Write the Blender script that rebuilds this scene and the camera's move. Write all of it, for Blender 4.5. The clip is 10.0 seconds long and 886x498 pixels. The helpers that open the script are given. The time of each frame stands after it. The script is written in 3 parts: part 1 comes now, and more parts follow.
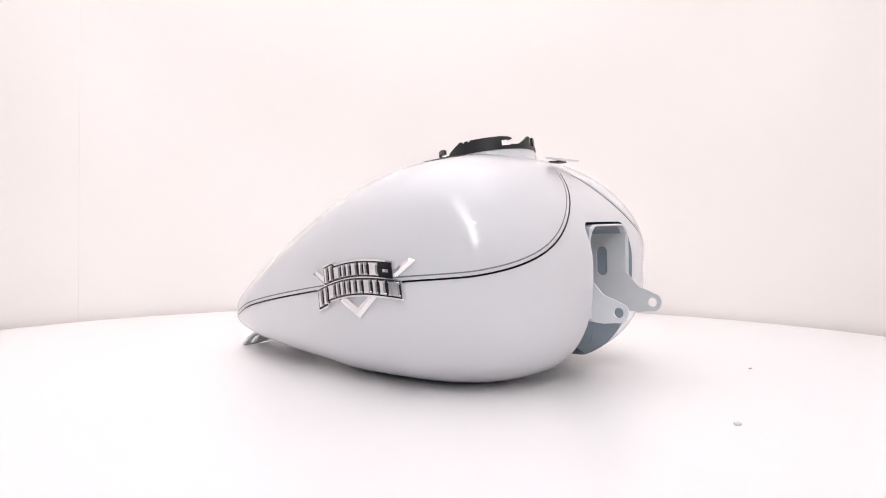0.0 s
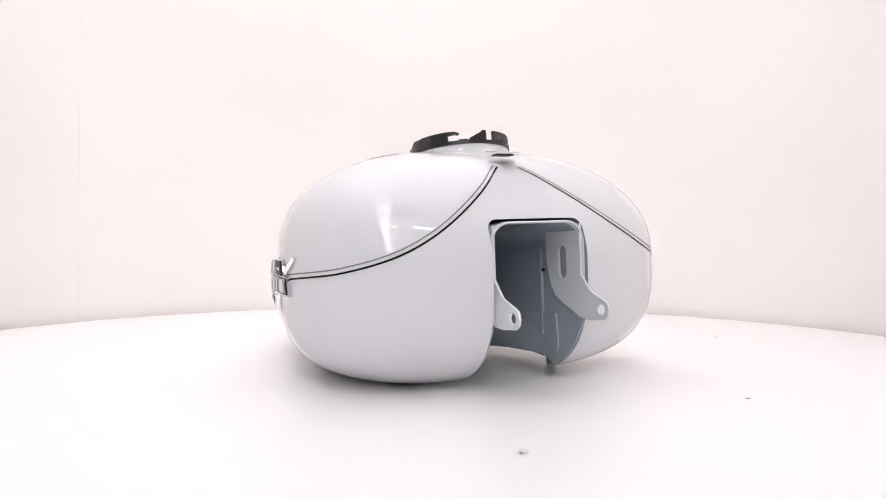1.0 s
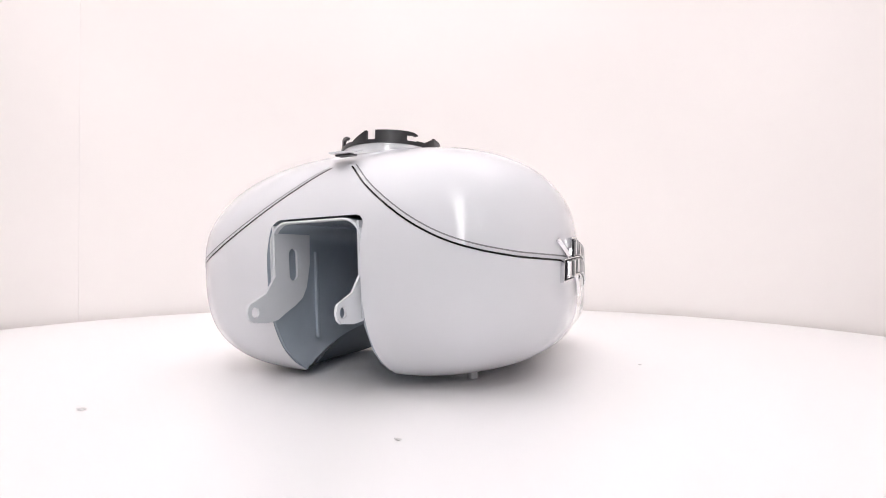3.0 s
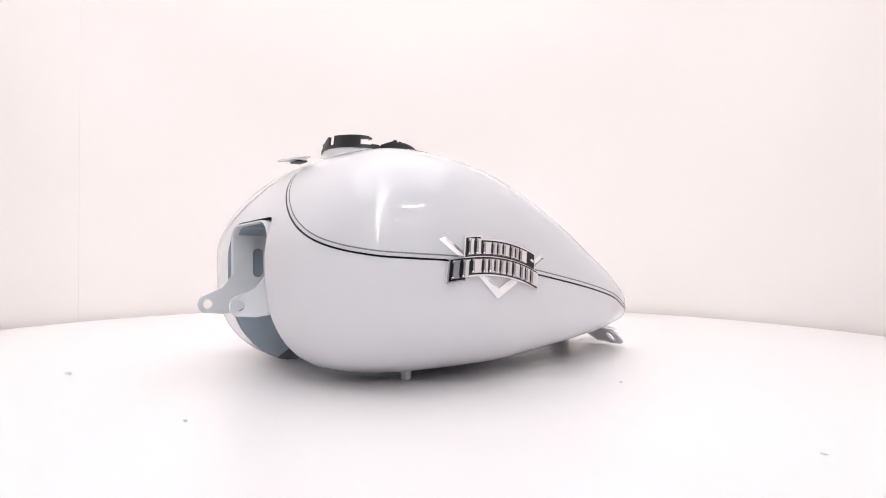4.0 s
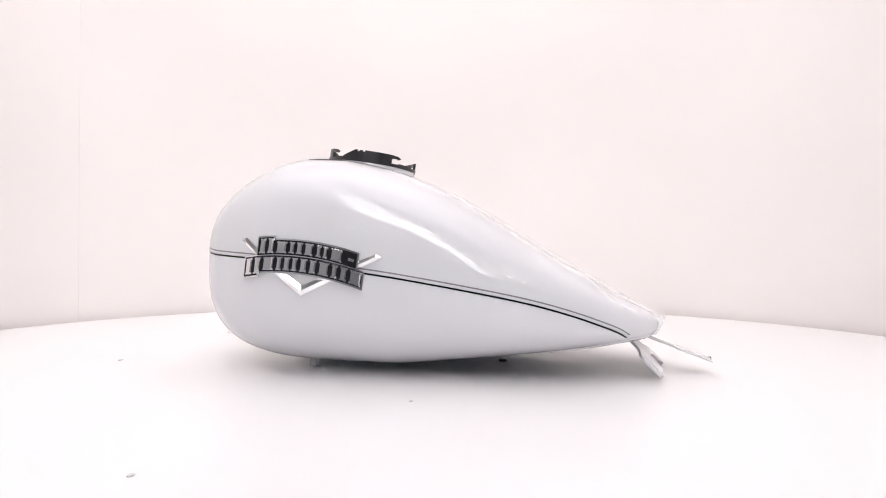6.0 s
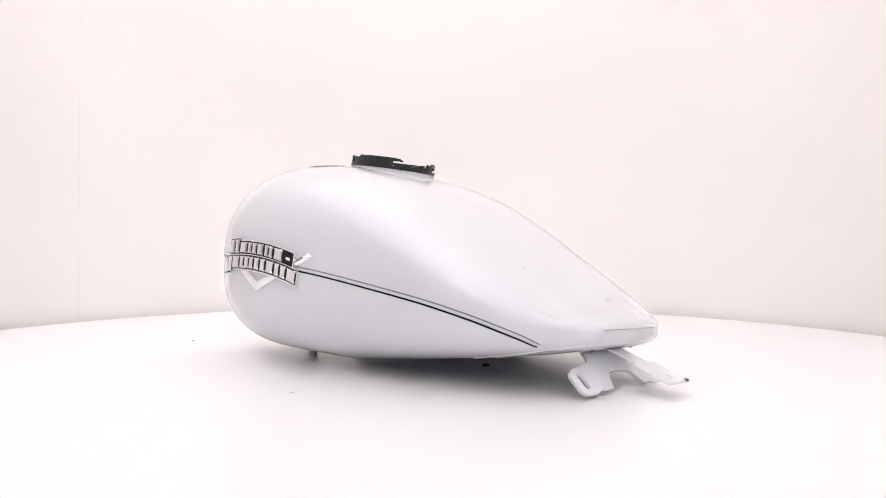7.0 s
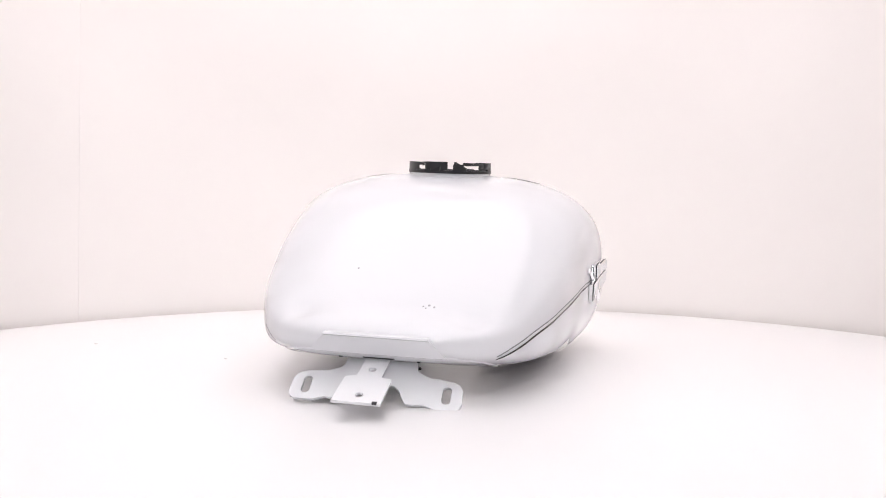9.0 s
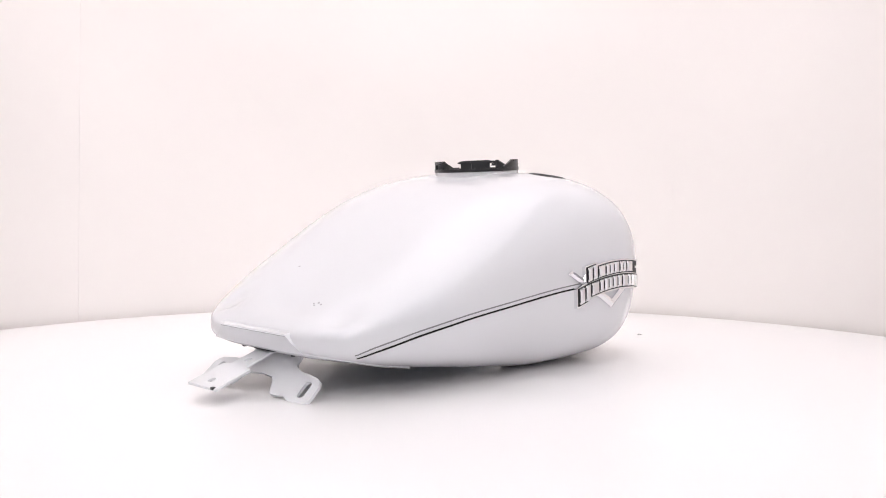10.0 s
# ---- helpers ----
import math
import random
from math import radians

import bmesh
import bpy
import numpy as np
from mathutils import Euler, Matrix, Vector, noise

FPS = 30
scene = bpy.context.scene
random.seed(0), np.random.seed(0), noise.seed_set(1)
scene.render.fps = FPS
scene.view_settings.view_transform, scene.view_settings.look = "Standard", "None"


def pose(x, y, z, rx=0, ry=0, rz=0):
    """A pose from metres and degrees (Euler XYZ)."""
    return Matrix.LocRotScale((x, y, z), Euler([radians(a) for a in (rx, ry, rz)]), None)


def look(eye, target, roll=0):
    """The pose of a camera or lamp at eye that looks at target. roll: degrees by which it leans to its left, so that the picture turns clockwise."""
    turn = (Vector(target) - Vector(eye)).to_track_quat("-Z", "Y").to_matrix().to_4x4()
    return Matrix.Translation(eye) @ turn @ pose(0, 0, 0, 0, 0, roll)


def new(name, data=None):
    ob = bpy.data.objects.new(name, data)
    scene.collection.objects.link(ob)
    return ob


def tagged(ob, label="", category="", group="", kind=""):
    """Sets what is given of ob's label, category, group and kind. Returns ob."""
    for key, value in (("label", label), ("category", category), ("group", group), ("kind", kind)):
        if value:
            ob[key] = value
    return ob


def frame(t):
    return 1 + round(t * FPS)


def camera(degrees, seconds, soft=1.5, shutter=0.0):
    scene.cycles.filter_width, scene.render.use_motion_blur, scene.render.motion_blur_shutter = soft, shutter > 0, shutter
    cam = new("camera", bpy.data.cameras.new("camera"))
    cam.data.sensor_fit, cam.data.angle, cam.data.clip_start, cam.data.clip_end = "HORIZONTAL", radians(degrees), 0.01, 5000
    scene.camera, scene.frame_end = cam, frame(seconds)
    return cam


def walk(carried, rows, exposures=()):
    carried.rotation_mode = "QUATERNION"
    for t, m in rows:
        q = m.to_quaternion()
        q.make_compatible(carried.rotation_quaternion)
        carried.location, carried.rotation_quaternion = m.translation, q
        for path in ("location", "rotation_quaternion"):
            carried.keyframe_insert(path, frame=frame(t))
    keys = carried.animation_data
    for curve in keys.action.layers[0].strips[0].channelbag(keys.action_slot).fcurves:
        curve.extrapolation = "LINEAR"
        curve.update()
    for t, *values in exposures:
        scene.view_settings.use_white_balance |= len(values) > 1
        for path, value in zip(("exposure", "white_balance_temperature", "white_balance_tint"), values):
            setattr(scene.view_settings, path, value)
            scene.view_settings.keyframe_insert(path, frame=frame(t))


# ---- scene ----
from mathutils.bvhtree import BVHTree

# ---- camera: stands still before the turntable ----
EYE = (0.0, -0.70, 0.1102)
cam = camera(66.33, 10.0, soft=1.0)
STAND = look(EYE, (EYE[0] + 0.0160, EYE[1] + 1.0, EYE[2] + 0.0020), 0.3)
walk(cam, [(0.0, STAND), (10.0, STAND)], [(0.0, -0.63, 6430, 13.0), (10.0, -0.63, 6430, 13.0)])

# the turntable turns clockwise seen from above, at an even rate
START, RATE = 53.7, -27.10
TIMES = [i * 0.5 for i in range(21)]


def turn(t):
    return START + RATE * t


# ---- world and lights ----
world = bpy.data.worlds.new("world")
scene.world = world
world.use_nodes = True
world.node_tree.nodes["Background"].inputs[0].default_value = (1.0, 0.95, 0.92, 1)
world.node_tree.nodes["Background"].inputs[1].default_value = 0.3


def area_lamp(name, eye, target, sx, sy, watts, colour):
    d = bpy.data.lights.new(name, "AREA")
    d.shape, d.size, d.size_y, d.energy, d.color = "RECTANGLE", sx, sy, watts, colour
    ob = new(name, d)
    ob.matrix_world = look(eye, target)
    return ob


area_lamp("booth_light", (-0.08, 0.10, 1.062), (-0.08, 0.101, 0.0), 1.02, 1.04, 8.8, (1.0, 0.955, 0.945))


# ---- materials ----
def mat(name, base, rough=0.5, metal=0.0, coat=0.0, vary=0.04, scale=12.0, bump=0.0, bump_scale=300.0, spec=0.5, emit=0.0):
    m = bpy.data.materials.new(name)
    m.use_nodes = True
    nt = m.node_tree
    b = nt.nodes["Principled BSDF"]
    b.inputs["Roughness"].default_value = rough
    b.inputs["Metallic"].default_value = metal
    b.inputs["Coat Weight"].default_value = coat
    b.inputs["Coat Roughness"].default_value = 0.04
    b.inputs["Specular IOR Level"].default_value = spec
    co = nt.nodes.new("ShaderNodeTexCoord")
    n1 = nt.nodes.new("ShaderNodeTexNoise")
    n1.inputs["Scale"].default_value = scale
    n1.inputs["Detail"].default_value = 6
    nt.links.new(co.outputs["Object"], n1.inputs["Vector"])
    ramp = nt.nodes.new("ShaderNodeMix")
    ramp.data_type = "RGBA"
    ramp.inputs["A"].default_value = (*[c * (1 - vary) for c in base], 1)
    ramp.inputs["B"].default_value = (*[min(1, c * (1 + vary)) for c in base], 1)
    nt.links.new(n1.outputs["Fac"], ramp.inputs["Factor"])
    nt.links.new(ramp.outputs["Result"], b.inputs["Base Color"])
    if bump:
        n2 = nt.nodes.new("ShaderNodeTexNoise")
        n2.inputs["Scale"].default_value = bump_scale
        n2.inputs["Detail"].default_value = 3
        nt.links.new(co.outputs["Object"], n2.inputs["Vector"])
        bp = nt.nodes.new("ShaderNodeBump")
        bp.inputs["Strength"].default_value = bump
        bp.inputs["Distance"].default_value = 0.001
        nt.links.new(n2.outputs["Fac"], bp.inputs["Height"])
        nt.links.new(bp.outputs["Normal"], b.inputs["Normal"])
    if emit:
        b.inputs["Emission Color"].default_value = (*base, 1)
        b.inputs["Emission Strength"].default_value = emit
    return m


WHITE = mat("white_gloss_paint", (0.72, 0.725, 0.755), 0.055, vary=0.012, scale=9, bump=0.10, bump_scale=16)
INNER = mat("blue_grey_primer", (0.34, 0.395, 0.455), 0.16, coat=0.3, vary=0.12, scale=22, bump=0.25, bump_scale=60)
BRACKET = mat("white_painted_steel", (0.73, 0.74, 0.765), 0.25, coat=0.5, vary=0.03, scale=40, bump=0.05)
ARM_PAINT = mat("pale_blue_grey_steel", (0.68, 0.705, 0.735), 0.22, vary=0.06, scale=40, bump=0.08)
# flat black for the discs that stand in for the shaded gauge openings
MATT_BLACK = mat("matt_black", (0.016, 0.016, 0.018), 0.7, vary=0.2, scale=80, bump=0.05, spec=0.25)
PLASTIC = mat("black_plastic", (0.018, 0.018, 0.02), 0.38, vary=0.25, scale=60, bump=0.05)
CHROME = mat("chrome", (0.86, 0.86, 0.88), 0.09, metal=1.0, vary=0.03, scale=60)
SATIN = mat("satin_silver", (0.80, 0.80, 0.82), 0.13, metal=1.0, vary=0.04, scale=90)
BADGE_BLACK = mat("black_enamel", (0.010, 0.010, 0.014), 0.28, vary=0.2, scale=80, spec=0.25)
STRIPE_BLACK = mat("black_pinstripe", (0.008, 0.008, 0.009), 0.08, vary=0.1, spec=0.35)
STRIPE_GREY = mat("grey_pinstripe", (0.24, 0.24, 0.255), 0.08, vary=0.1, spec=0.35)
NECK = mat("pale_cast_collar", (0.72, 0.73, 0.75), 0.18, coat=0.6, vary=0.05, scale=70)
TABLE = mat("white_laminate", (0.90, 0.89, 0.895), 0.28, vary=0.015, scale=5, bump=0.02, bump_scale=180)
RIM = mat("grey_edge_band", (0.45, 0.42, 0.40), 0.5, vary=0.1)
WALL = mat("white_wall_panel", (0.935, 0.90, 0.88), 0.6, vary=0.02, scale=3, bump=0.03, bump_scale=60)
STEEL = mat("dark_steel", (0.06, 0.06, 0.065), 0.4, metal=0.8, vary=0.2, scale=200)
CHIP = mat("grey_primer_chip", (0.36, 0.36, 0.38), 0.5, vary=0.2, scale=300)
CRUMB = mat("pale_crumb", (0.70, 0.69, 0.69), 0.4, vary=0.2, scale=300)
HALL = mat("grey_hall_wall", (0.50, 0.50, 0.52), 0.8, vary=0.10, scale=2)
ROOM = mat("pale_hall_ceiling", (0.84, 0.83, 0.83), 0.8, vary=0.08, scale=2)
ROOMFLOOR = mat("pale_concrete", (0.50, 0.49, 0.48), 0.6, vary=0.12, scale=4, bump=0.2, bump_scale=40)
TUBE = mat("lamp_diffuser", (1.0, 0.97, 0.95), 0.4, emit=90.0)
STRIP = mat("strip_diffuser", (1.0, 0.98, 0.97), 0.4, emit=15.0)


# ---- mesh helpers ----
def part(name, bm, material, parent=None, label="", smooth=40):
    me = bpy.data.meshes.new(name)
    bmesh.ops.recalc_face_normals(bm, faces=bm.faces)
    bm.to_mesh(me)
    bm.free()
    me.materials.append(material)
    if smooth:
        for p in me.polygons:
            p.use_smooth = True
        me.set_sharp_from_angle(angle=radians(smooth))
    ob = new(name, me)
    ob.parent = parent
    return tagged(ob, label)


def box(bm, lo, hi, bevel=0.0):
    r = bmesh.ops.create_cube(bm, size=1, matrix=Matrix.Translation([(a + b) / 2 for a, b in zip(lo, hi)]) @ Matrix.Diagonal((*[b - a for a, b in zip(lo, hi)], 1)))
    if bevel:
        es = list({e for v in r["verts"] for e in v.link_edges})
        bmesh.ops.bevel(bm, geom=es, offset=bevel, segments=2, affect="EDGES", profile=0.7)
    return bm


def cylinder(bm, centre, radius, depth, seg=24, m=None, bevel=0.0):
    r = bmesh.ops.create_cone(bm, cap_ends=True, segments=seg, radius1=radius, radius2=radius, depth=depth,
                              matrix=Matrix.Translation(centre) @ (m or Matrix()))
    if bevel:
        es = [e for e in {e for v in r["verts"] for e in v.link_edges} if any(len(f.verts) > 4 for f in e.link_faces)]
        bmesh.ops.bevel(bm, geom=es, offset=bevel, segments=2, affect="EDGES")
    return bm


def plate(bm, outline, holes, thick, place, bevel=0.0):
    """A flat sheet in its own xy plane with holes, thick upwards, then moved by place(Vector)."""
    loops = []
    for loop in [outline] + holes:
        vs = [bm.verts.new((x, y, 0)) for x, y in loop]
        loops.append([bm.edges.new((vs[i], vs[(i + 1) % len(vs)])) for i in range(len(vs))])
    es = [e for l in loops for e in l]
    made = bmesh.ops.triangle_fill(bm, use_beauty=True, use_dissolve=False, edges=es)
    faces = [g for g in made["geom"] if isinstance(g, bmesh.types.BMFace)]
    out = bmesh.ops.extrude_face_region(bm, geom=faces)
    top = [g for g in out["geom"] if isinstance(g, bmesh.types.BMVert)]
    for v in top:
        v.co.z += thick
    if place:
        for v in bm.verts:
            v.co = place(v.co)
    return bm


def round_rect(cx, cy, w, h, r, seg=5):
    pts = []
    for sx, sy, a0 in ((1, 1, 0), (-1, 1, 90), (-1, -1, 180), (1, -1, 270)):
        for i in range(seg + 1):
            a = radians(a0 + 90 * i / seg)
            pts.append((cx + sx * (w / 2 - r) + r * math.cos(a), cy + sy * (h / 2 - r) + r * math.sin(a)))
    return pts


def ring_pts(cx, cy, r, n=16):
    return [(cx + r * math.cos(2 * math.pi * i / n), cy + r * math.sin(2 * math.pi * i / n)) for i in range(n)]


def spline(points, n):
    """A smooth curve through the points, n steps for each span."""
    p = [Vector(q) for q in points]
    p = [p[0] * 2 - p[1]] + p + [p[-1] * 2 - p[-2]]
    out = []
    for i in range(1, len(p) - 2):
        for k in range(n):
            t = k / n
            a, b, c, d = p[i - 1:i + 3]
            out.append(0.5 * (2 * b + (c - a) * t + (2 * a - 5 * b + 4 * c - d) * t * t + (3 * b - a - 3 * c + d) * t ** 3))
    return out + [p[-2]]


# ---- setting ----
def arc_wall(radius, thick, a0, a1, z0, z1, seg):
    bm = bmesh.new()
    cols = []
    for i in range(seg + 1):
        a = radians(a0 + (a1 - a0) * i / seg)
        cols.append([bm.verts.new((r * math.cos(a), r * math.sin(a), z)) for r, z in
                     ((radius, z0), (radius + thick, z0), (radius + thick, z1), (radius, z1))])
    for p, q in zip(cols, cols[1:]):
        for k in range(4):
            bm.faces.new((p[k], q[k], q[(k + 1) % 4], p[(k + 1) % 4]))
    bm.faces.new(cols[0])
    bm.faces.new(cols[-1][::-1])
    return bm


SEAM = 147.9
wall_l = part("wall_west", arc_wall(0.632, 0.02, SEAM + 0.010, 213, -0.06, 1.10, 24), WALL)
tagged(wall_l, "white curved booth wall panel", "wall", kind="structure")
wall_b = part("wall_back", arc_wall(0.632, 0.02, -42, SEAM - 0.010, -0.06, 1.10, 90), WALL)
tagged(wall_b, "white curved booth wall behind the turntable", "wall", kind="structure")

batten = part("trim", arc_wall(0.6525, 0.012, SEAM - 2, SEAM + 2, -0.06, 1.10, 4), WALL)
tagged(batten, "white batten behind the panel joint", "trim", kind="structure")
bm = bmesh.new()
box(bm, (-0.85, -0.62, -0.09), (0.85, 0.85, -0.06), 0.003)
tagged(part("platform", bm, RIM), "grey platform board under the turntable", "platform", kind="structure")
bm = bmesh.new()
for sx in (-0.8, 0.74):
    for sy in (-0.58, 0.76):
        box(bm, (sx, sy, -0.8), (sx + 0.06, sy + 0.06, -0.09), 0.003)
tagged(part("platform_frame", bm, STEEL), "dark steel legs carrying the booth platform", "frame", kind="structure")


def slab(name, lo, hi, material, label, category):
    bm = bmesh.new()
    box(bm, lo, hi)
    return tagged(part(name, bm, material, smooth=0), label, category, kind="structure")


slab("floor", (-4, -15, -0.9), (4, 2, -0.8), ROOMFLOOR, "pale grey concrete hall floor", "floor")
slab("ceiling", (-4, -15, 2.6), (4, 2, 2.7), ROOM, "pale grey hall ceiling", "ceiling")
slab("wall_north", (-4.1, 2, -0.9), (4.1, 2.1, 2.7), HALL, "plain grey hall wall", "wall")
slab("wall_south", (-4.1, -15.1, -0.9), (4.1, -15, 2.7), HALL, "plain grey hall wall", "wall")
slab("wall_hall_west", (-4.1, -15, -0.9), (-4, 2, 2.7), HALL, "plain grey hall wall", "wall")
slab("wall_east", (4, -15, -0.9), (4.1, 2, 2.7), HALL, "plain grey hall wall", "wall")


def ceiling_light(x, y, w, l, glow, label, slats=0):
    root = tagged(new("ceiling_light"), label, "ceiling light", "hall ceiling lights")
    root.location = (x, y, 2.6)
    bm = bmesh.new()
    box(bm, (-w / 2 - 0.02, -l / 2 - 0.02, -0.06), (w / 2 + 0.02, l / 2 + 0.02, 0), 0.004)
    part("housing", bm, BRACKET, root)
    bm = bmesh.new()
    box(bm, (-w / 2, -l / 2, -0.075), (w / 2, l / 2, -0.062), 0.004)
    part("diffuser", bm, glow, root, "glowing white diffuser")
    for k in range(slats):
        bm = bmesh.new()
        y0 = -l / 2 + l * (k + 1) / (slats + 1)
        box(bm, (-w / 2, y0 - 0.045, -0.096), (w / 2, y0 + 0.045, -0.078), 0.003)
        part("slat", bm, STEEL, root, "dark cross slat")
    return root


# a long strip of panels over the middle of the hall, short tubes across beside it
ceiling_light(-0.27, -1.45, 0.46, 1.70, STRIP, "wide white ceiling light panel with cross slats, lit", 5)
for cy, l, w in ((-3.05, 1.30, 0.34), (-4.75, 1.90, 0.42), (-7.2, 2.80, 0.55), (-10.6, 3.6, 0.75)):
    ceiling_light(-0.27, cy, w, l, STRIP, "long white ceiling light panel, lit")
for cx, cy, w in ((-0.05, -2.37, 0.55), (0.0, -3.75, 0.60), (0.05, -5.75, 0.8), (1.15, -2.2, 0.50), (1.15, -3.9, 0.6), (1.15, -6.0, 0.8), (-1.7, -6.0, 0.6)):
    ceiling_light(cx, cy, w, 0.07, TUBE, "slim white fluorescent tube light, lit")

panel = tagged(new("light_panel"), "flat white overhead light panel resting on the booth walls", "light panel")
panel.location = (0, 0.10, 1.10)
bm = bmesh.new()
box(bm, (-0.68, -0.525, 0.0), (0.68, 0.60, 0.03), 0.003)
part("housing", bm, BRACKET, panel)
for lo, hi in (((-0.60, -0.526, -0.03), (0.60, -0.521, 0.0)), ((-0.60, 0.53, -0.03), (0.60, 0.55, 0.0)), ((-0.60, -0.521, -0.03), (-0.58, 0.53, 0.0)), ((0.58, -0.521, -0.03), (0.60, 0.53, 0.0))):
    bm = bmesh.new()
    box(bm, lo, hi, 0.002)
    part("frame", bm, BRACKET, panel)

# ---- turntable ----
turntable = tagged(new("turntable"), "round white laminate turntable with three dark bolts", "turntable")
bm = bmesh.new()
cylinder(bm, (0, 0, -0.015), 0.622, 0.03, 128, bevel=0.0015)
part("disc", bm, TABLE, turntable, smooth=30)
bm = bmesh.new()
cylinder(bm, (0, 0, -0.045), 0.22, 0.03, 48)
part("hub", bm, STEEL, turntable, "dark steel bearing hub")
for by in (-0.075, 0.0, 0.075):
    bm = bmesh.new()
    cylinder(bm, (0, by, 0.0008), 0.0042, 0.0024, 12, bevel=0.0006)
    part("bolt", bm, STEEL, turntable, "dark bolt head")

# ---- fuel tank ----
tank = tagged(new("fuel_tank"), "glossy white motorcycle fuel tank with double pinstripes and side badges", "fuel tank")
ROLL, LIFT = -2.6, 0.0050

Y0, YM, Y1 = -0.1970, -0.090, 0.2245


def smooth_curve(ys, vs):
    fine = np.linspace(-0.25, 0.275, 700)
    v = np.interp(fine, ys, vs)
    k = np.exp(-0.5 * (np.arange(-40, 41) / 14.0) ** 2)
    pad = np.concatenate([np.full(40, v[0]), v, np.full(40, v[-1])])
    v = np.convolve(pad, k / k.sum(), "valid")
    return lambda y: float(np.interp(y, fine, v))


HALF = smooth_curve([-0.13, -0.09, -0.04, 0.02, 0.08, 0.14, 0.195, 0.23], [0.1660, 0.1755, 0.1669, 0.1510, 0.1388, 0.1225, 0.0945, 0.0540])
TOP = smooth_curve([-0.14, -0.10, -0.06, -0.02, 0.02, 0.061, 0.107, 0.166, 0.20, 0.23], [0.1975, 0.1947, 0.1915, 0.1812, 0.1650, 0.1418, 0.1125, 0.0785, 0.0575, 0.0470])
BOTTOM = smooth_curve([-0.12, -0.06, 0.0, 0.06, 0.12, 0.18, 0.23], [-0.0046, -0.0044, -0.0042, 0.0030, 0.0106, 0.0192, 0.0300])
WAIST = smooth_curve([-0.10, -0.03, 0.04, 0.10, 0.16, 0.20, 0.23], [0.096, 0.092, 0.080, 0.063, 0.048, 0.042, 0.040])
N_UP = smooth_curve([-0.12, 0.0, 0.08, 0.2], [2.65, 3.20, 3.50, 3.6])
N_LOW = smooth_curve([-0.12, 0.0, 0.08, 0.2], [3.30, 3.85, 3.9, 3.5])


def nose(y, p):
    if y >= YM:
        return 1.0
    q = (YM - y) / (YM - Y0)
    return max(0.0, 1 - q ** p) ** (1 / p)


def tail(y):
    if y <= 0.2060:
        return 1.0
    q = (y - 0.2060) / (Y1 - 0.2060)
    return max(0.0, 1 - q ** 2.4) ** (1 / 2.4)


def section(y, ang):
    c, s = math.cos(ang), math.sin(ang)
    n = N_UP(y) if s >= 0 else N_LOW(y)
    w = WAIST(y)
    x = HALF(y) * nose(y, 3.0) * tail(y) ** 0.5 * math.copysign(abs(c) ** (2 / n), c)
    h = (TOP(y) - w) * nose(y, 1.80) if s >= 0 else (w - BOTTOM(y)) * nose(y, 2.70)
    z = w + h * tail(y) * math.copysign(abs(s) ** (2 / n), s)
    if s > 0:
        z -= 0.0040 * math.exp(-((abs(x) - 0.066) ** 2 + (y - 0.196) ** 2) / 0.00016) + 0.0012 * math.exp(-((x + 0.012) ** 2 / 0.0004 + (y - 0.196) ** 2 / 0.00012))
    return Vector((x, y, z))


def tank_shell():
    bm = bmesh.new()
    ys = [YM - (YM - Y0) * math.cos(math.pi / 2 * i / 30) for i in range(1, 30)]
    ys += [YM + (0.2060 - YM) * i / 52 for i in range(53)]
    ys += [0.2060 + (Y1 - 0.2060) * math.sin(math.pi / 2 * i / 9) for i in range(1, 9)]
    m = 120
    rings = [[bm.verts.new(section(y, 2 * math.pi * (k + 0.5) / m)) for k in range(m)] for y in ys]
    for a, b in zip(rings, rings[1:]):
        for k in range(m):
            bm.faces.new((a[k], a[(k + 1) % m], b[(k + 1) % m], b[k]))
    for ring, y in ((rings[0], Y0), (rings[-1], Y1)):
        tip = bm.verts.new((0, y, WAIST(y)))
        for k in range(m):
            bm.faces.new((ring[k], ring[(k + 1) % m], tip))
    return bm


# roof line of the tunnel under the tank
ROOF = [(-0.26, 0.1312), (-0.185, 0.1308), (-0.08, 0.130), (0.0, 0.128), (0.068, 0.116), (0.098, 0.086), (0.15, 0.060), (0.196, 0.036), (0.204, 0.028)]
ROOF_AT = smooth_curve([a for a, b in ROOF], [b for a, b in ROOF])
TW = 0.0445


# height at which the tunnel wall turns outwards into the sloping underside
FLARE_AT = smooth_curve([-0.172, -0.165, -0.149, -0.128, -0.09, -0.055, 0.0, 0.073, 0.14, 0.20], [-0.030, -0.006, 0.006, 0.018, 0.030, 0.0355, 0.0385, 0.0395, 0.036, 0.030])


def tunnel_loop(y, w, top, r, z0=-0.03):
    pts = [(-w, z0)]
    for i in range(7):
        a = math.pi - math.pi / 2 * i / 6
        pts.append((-w + r + r * math.cos(a), top - r + r * math.sin(a)))
    for i in range(7):
        a = math.pi / 2 - math.pi / 2 * i / 6
        pts.append((w - r + r * math.cos(a), top - r + r * math.sin(a)))
    pts.append((w, z0))
    return [Vector((x, y, z)) for x, z in pts]


